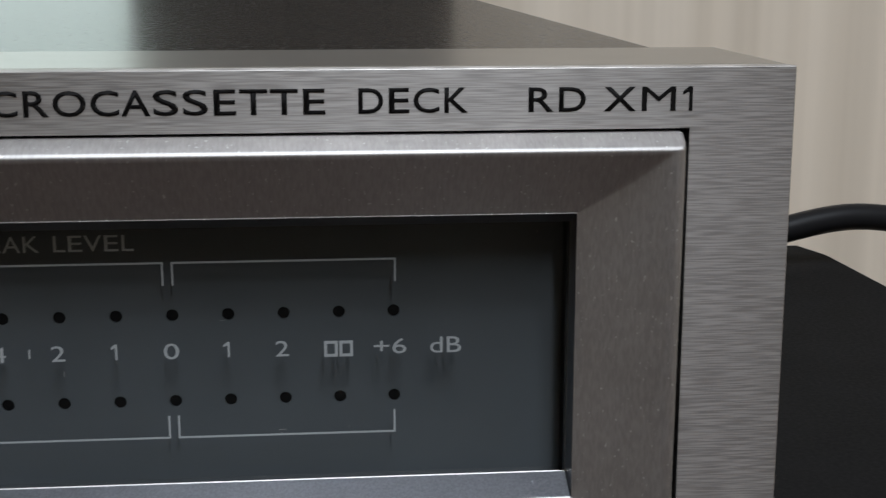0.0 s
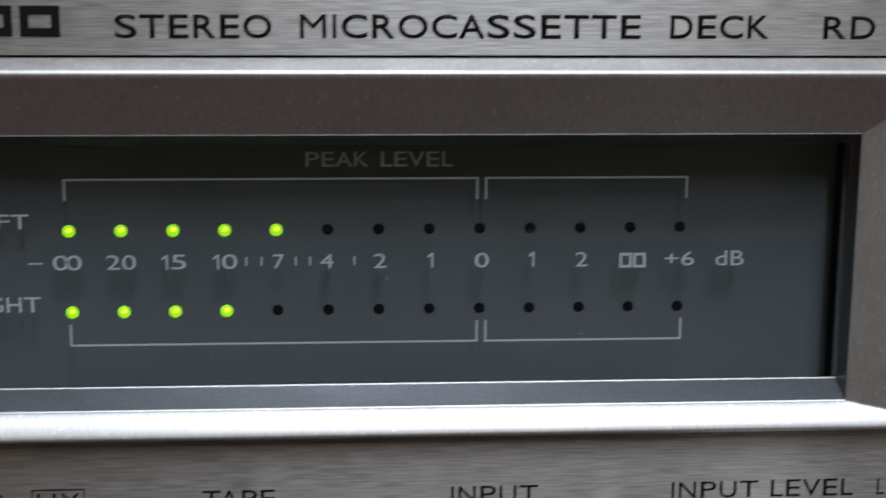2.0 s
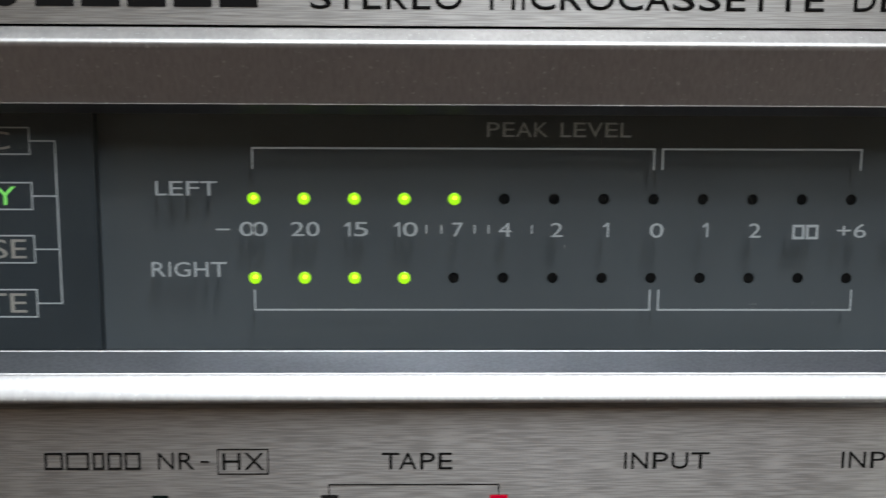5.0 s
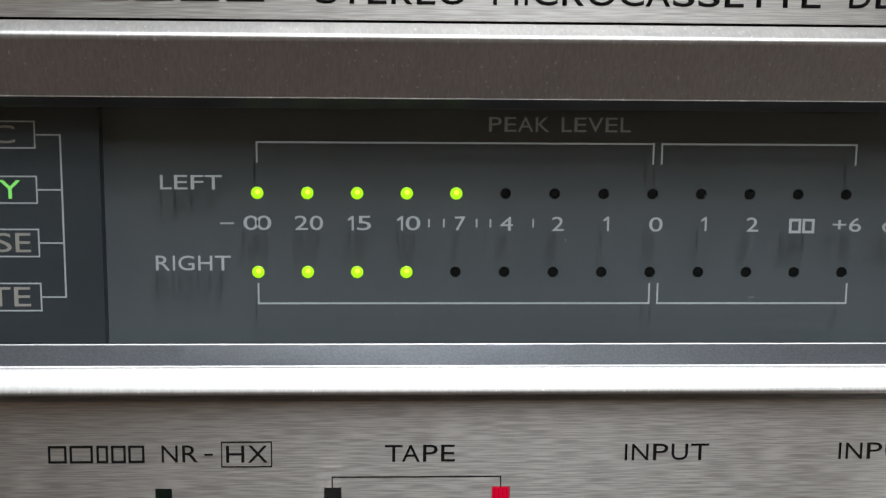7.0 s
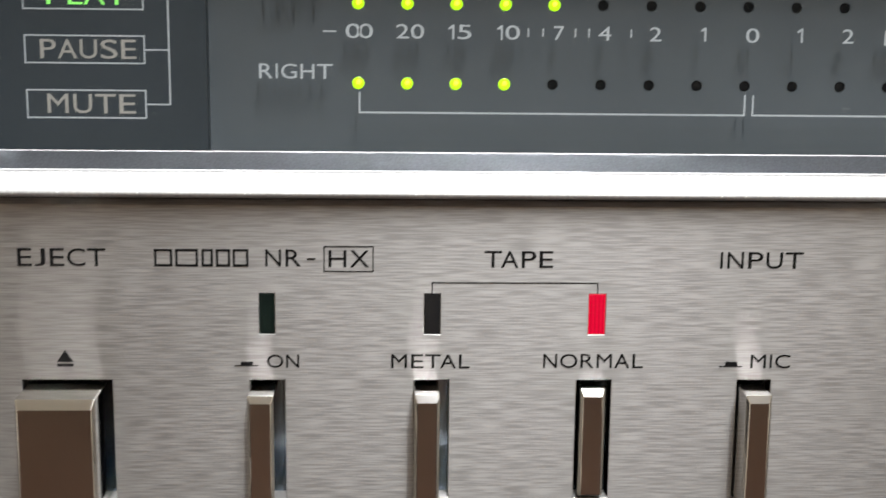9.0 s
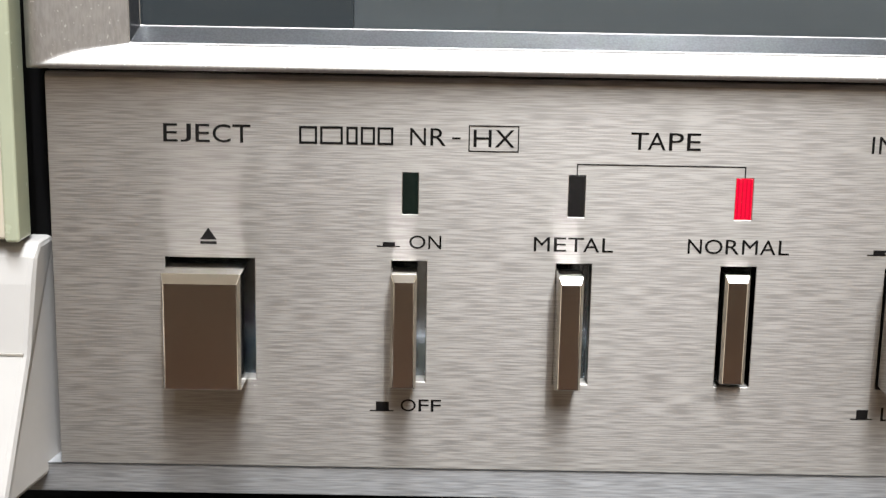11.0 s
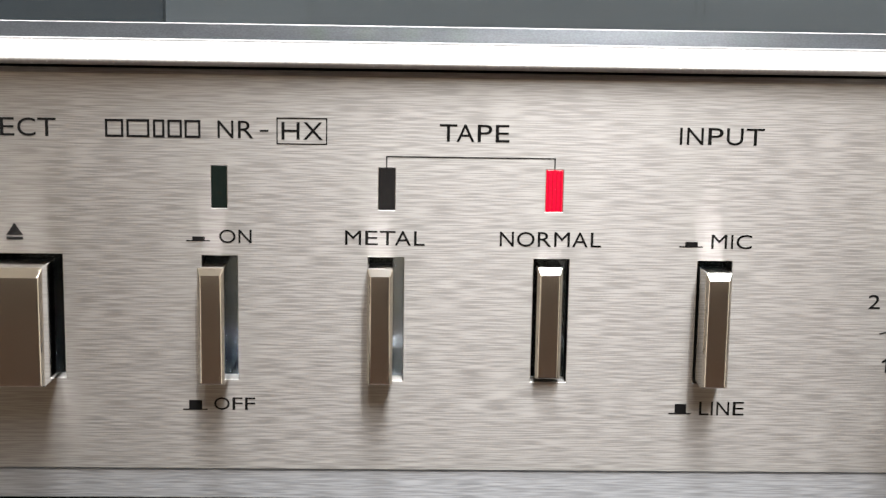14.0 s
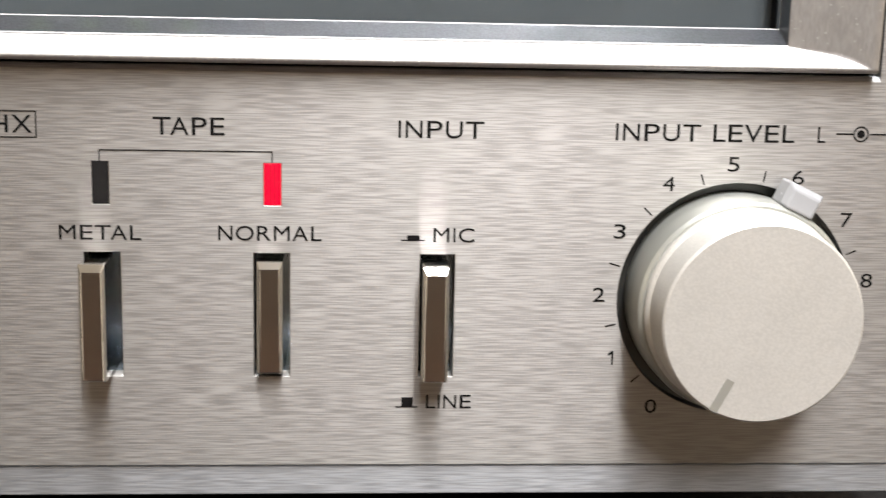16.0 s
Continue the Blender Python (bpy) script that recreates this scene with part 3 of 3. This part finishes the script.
# lettering on the faceplate
def build_print():
    y = -0.002
    words = (("STEREO", 6.4, 20.67, 19.05, 21.2), ("MICROCASSETTE", 23.26, 54.99, 19.06, 21.24), ("DECK", 57.79, 67.16, 19.08, 21.24), ("RD", 72.4, 77.4, 19.06, 21.18), ("XM", 78.96, 85.3, 19.05, 21.16),
             ("EJECT", -34.25, -25.42, -26.44, -24.6), ("NR", -9.3, -5.7, -26.4, -24.63), ("HX", -2.89, 1.26, -26.46, -24.7), ("TAPE", 13.04, 20.11, -26.46, -24.7),
             ("INPUT", 37.43, 46.08, -26.46, -24.72), ("INPUT", 59.52, 68.3, -26.44, -24.7), ("LEVEL", 69.6, 78.06, -26.44, -24.65), ("L", 80.49, 81.27, -26.4, -24.76),
             ("ON", -9.27, -5.97, -37.1, -35.71), ("OFF", -9.97, -5.72, -54.67, -53.34), ("METAL", 3.54, 11.68, -37.15, -35.66), ("NORMAL", 19.37, 29.79, -37.12, -35.6),
             ("MIC", 41.16, 45.36, -37.13, -35.65), ("LINE", 40.72, 45.44, -54.85, -53.38))
    for word, a, b, z0, z1 in words:
        lettering(word, a, b, z0, z1, y, INK, face, heavy=0.01 if z0 > 0 else 0.0)
    digit_one(86.79, 19.05, 21.16, 0.32, y, INK, face)
    # maker's name and trade word as plain shapes
    for i in range(5):
        x = -19.2 + i * 4.28
        print_bars("maker_block", frame_rects(x, x + 3.6, 19.15, 21.95, 0.8), y, INK, face)
    bm = bmesh.new()
    loft(bm, [disc_ring(-22.0, 20.6, 1.5, d, 24) for d in (y, y - 0.03)], False, True)
    part("maker_dot", bm, INK, face)
    for a, b in ((-20.53, -18.7), (-18.4, -16.1), (-15.75, -14.6), (-14.3, -12.85), (-12.6, -11.0)):
        print_bars("trade_mark_block", frame_rects(a, b, -26.44, -24.62, 0.24), y, INK, face)
    print_bars("dash", [(-5.06, -4.21, -25.7, -25.52)], y, INK, face)
    print_bars("box_outline", frame_rects(-3.39, 1.71, -26.96, -24.26, 0.12), y, INK, face)
    print_bars("bracket_line", [(7.66, 24.86, -28.12, -28.0), (7.66, 7.78, -29.2, -28.12), (24.74, 24.86, -29.2, -28.12)], y, INK, face)
    for a, b, z, h in ((-12.6, -10.2, -36.95, 0.5), (-13.18, -10.68, -54.7, 1.05), (37.86, 40.29, -37.02, 0.58), (37.52, 39.87, -54.76, 1.1)):
        print_bars("push_symbol", [(a, b, z, z + 0.12), (a + 0.62, b - 0.52, z + 0.12, z + h)], y, INK, face)
    bm = bmesh.new()
    ring = [(-30.75, -36.5), (-29.05, -36.5), (-29.9, -35.25)]
    loft(bm, [[W(x, d, z) for x, z in ring] for d in (y, y - 0.03)], False, True)
    strokes(bm, y, [(-30.72, -29.06, -36.98, -36.68)])
    part("eject_symbol", bm, INK, face)
    # jack symbol of the input level
    bm = bmesh.new()
    strokes(bm, y, [(82.4, 84.2, -25.55, -25.38), (85.9, 87.9, -25.55, -25.38)])
    loft(bm, [disc_ring(85.0, -25.46, 0.42, d, 20) for d in (y, y - 0.03)], False, True)
    loft(bm, [disc_ring(85.0, -25.46, r, d, 28) for r, d in ((0.82, y), (0.82, y - 0.03), (0.66, y - 0.03))])
    part("jack_symbol", bm, INK, face)
    # knob scale
    for k in range(9):
        a = radians(234.9 - 28.3 * k)
        x, z = KX + 14.25 * math.cos(a), KZ + 14.25 * math.sin(a)
        half = 0.62
        digit_one(x + 0.3, z - 0.75, z + 0.75, 0.18, y, INK, face) if k == 1 else lettering(str(k), x - half, x + half, z - 0.75, z + 0.75, y, INK, face)
        a = radians(234.9 - 14.15 - 28.3 * k)
        bm = bmesh.new()
        u, v = Vector((math.cos(a), 0, math.sin(a))), Vector((-math.sin(a), 0, math.cos(a)))
        base = W(KX, y, KZ)
        pts = [base + (u * r + v * s) * MM for r, s in ((12.65, -0.07), (13.8, -0.07), (13.8, 0.07), (12.65, 0.07))]
        loft(bm, [pts, [p + Vector((0, -0.03 * MM, 0)) for p in pts]], False, True)
        part("tick_mark", bm, INK, face)


build_print()


def build_button(name, x0, x1, z0, z1, front, label):
    """Chrome push button: straight shank, bevelled front with a broad sloping top."""
    bm = bmesh.new()
    e, top = (0.3, 0.95) if x1 - x0 > 5 else (0.3, 0.75)
    rings = [
        [W(x, 9, z) for x, z in ((x0, z0), (x1, z0), (x1, z1), (x0, z1))],
        [W(x, front + 0.45, z) for x, z in ((x0, z0), (x1, z0))] + [W(x, front + 0.7 * top, z1) for x in (x1, x0)],
        [W(x, front, z) for x, z in ((x0 + e, z0 + 0.15), (x1 - e, z0 + 0.15), (x1 - e, z1 - top), (x0 + e, z1 - top))],
    ]
    loft(bm, rings, False, True)
    return part(name, bm, CHROME, deck, label, bevel=0.1)


build_button("eject_button", -33.9, -25.95, -51.0, -38.95, -5.6, "wide polished eject button")
build_button("push_button", -11.0, -8.35, -51.0, -39.0, -4.1, "narrow chrome push button, released")
build_button("push_button", 5.92, 8.5, -51.0, -39.0, -3.8, "narrow chrome push button, released")
build_button("push_button", 23.25, 25.85, -50.85, -39.1, -1.3, "narrow chrome push button, pressed in")
build_button("push_button", 40.0, 42.65, -51.0, -39.0, -4.0, "narrow chrome push button, released")


def build_wells():
    for a, b in SLOTS.values():
        bm = bmesh.new()
        loft(bm, [[W(x, y, z) for x, z in ((a - 0.05, SLOT_B - 0.05), (b + 0.05, SLOT_B - 0.05), (b + 0.05, SLOT_T + 0.05), (a - 0.05, SLOT_T + 0.05))] for y in (2.25, 9.5)], False, True)
        part("button_well", bm, WELL, deck, "glossy lining of the button slot, bluish reflection put into its colour")
    for (a, b), m, text in zip(LENSES, (LENS, LENS_DARK, LIT_RED), ("unlit dark green", "unlit black", "glowing red")):
        bm = bmesh.new()
        box(bm, a + 0.01, b - 0.01, 0.03, 3.2, -33.51, -29.21)
        lens = part("indicator_lens", bm, m, deck, text + " indicator lens", bevel=0.08)
        bm = bmesh.new()
        for i in range(4):
            x = a + 0.25 + i * (b - a - 0.5) / 3
            box(bm, x - 0.05, x + 0.05, -0.02, 0.05, -33.4, -29.3)
        part("lens_rib", bm, LIT_RED_DEEP if m is LIT_RED else m, lens)


build_wells()


def build_knob():
    def turned(name, prof, material, parent, label="", smooth=30, seg=96):
        bm = bmesh.new()
        loft(bm, [disc_ring(KX, KZ, r, y, seg) for r, y in prof], False, True)
        return part(name, bm, material, parent, label, smooth=smooth)

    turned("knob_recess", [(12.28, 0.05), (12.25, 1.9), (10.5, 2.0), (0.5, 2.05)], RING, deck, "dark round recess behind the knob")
    rear = turned("rear_knob", [(11.2, 1.9), (11.25, -0.3), (11.15, -3.6), (11.0, -4.3), (10.7, -4.6), (0.5, -4.7)], KNOB_SIDE, deck, "satin silver rear ring of the double knob")
    bm = bmesh.new()
    a = radians(64.5)
    u, v, o = Vector((math.cos(a), 0, math.sin(a))), Vector((-math.sin(a), 0, math.cos(a))), W(KX, 0, KZ)
    rings = []
    for y, s, r0, r1 in ((-0.6, 1.9, 11.0, 13.6), (-3.6, 1.9, 11.0, 13.6), (-4.6, 1.5, 11.0, 13.1)):
        rings.append([o + (u * r + v * w) * MM + Vector((0, y * MM, 0)) for r, w in ((r0, -s), (r1, -s), (r1, s), (r0, s))])
    loft(bm, rings, True, True)
    part("pointer_tab", bm, TAB, rear, "milky white pointer tab", bevel=0.25)
    front = turned("front_knob", [(10.45, -4.6), (10.5, -5.2), (10.35, -5.5), (10.1, -5.7), (10.05, -10.2), (9.95, -10.6), (9.75, -10.8), (0.4, -10.8)], KNOB, deck, "satin silver front cap of the double knob")
    bm = bmesh.new()
    a = radians(242.5)
    u, v, o = Vector((math.cos(a), 0, math.sin(a))), Vector((-math.sin(a), 0, math.cos(a))), W(KX, 0, KZ)
    rings = [[o + (u * r + v * w) * MM + Vector((0, y * MM, 0)) for r, w in ((6.3, -0.45), (9.85, -0.45), (9.85, 0.45), (6.3, 0.45))] for y in (-10.7, -10.83)]
    loft(bm, rings, False, True)
    part("pointer_groove", bm, GROOVE, front, "grey pointer mark")


build_knob()


def build_left_side():
    # cassette door with a cream card behind clear acrylic
    bm = bmesh.new()
    box(bm, -78, -49.9, -2.6, 0.5, -36.4, 12)
    door = part("cassette_door", bm, CREAM, deck, "cream cassette holder door", bevel=0.3)
    bm = bmesh.new()
    box(bm, -49.9, -48.4, -3.0, 1.2, -36.6, 12)
    part("door_edge", bm, DOOR, door, "pale green clear edge", bevel=0.3)
    bm = bmesh.new()
    box(bm, -78, -51.3, -2.75, -2.6, -35.2, -31.0)
    part("door_stripe", bm, BLACK, door, "black stripe")
    # sloping transport key
    bm = bmesh.new()
    prof = [(-0.5, -37.0), (-1.8, -38.3), (-2.6, -41.0), (-4.0, -48.0), (-9.6, -61.5), (-9.2, -62.6), (4.0, -62.6), (4.0, -37.0)]
    loft(bm, [[W(-66, y, z) for y, z in prof], [W(-46.9 + min(0, y) * 0.22, y, z) for y, z in prof]], True, True)
    key = part("transport_key", bm, KEY, deck, "light grey sloping transport key", bevel=0.9)
    bm = bmesh.new()
    box(bm, -65, -48.2, -4.15, -3.9, -48.08, -47.88)
    part("key_line", bm, PRINT_DIM, key)


build_left_side()
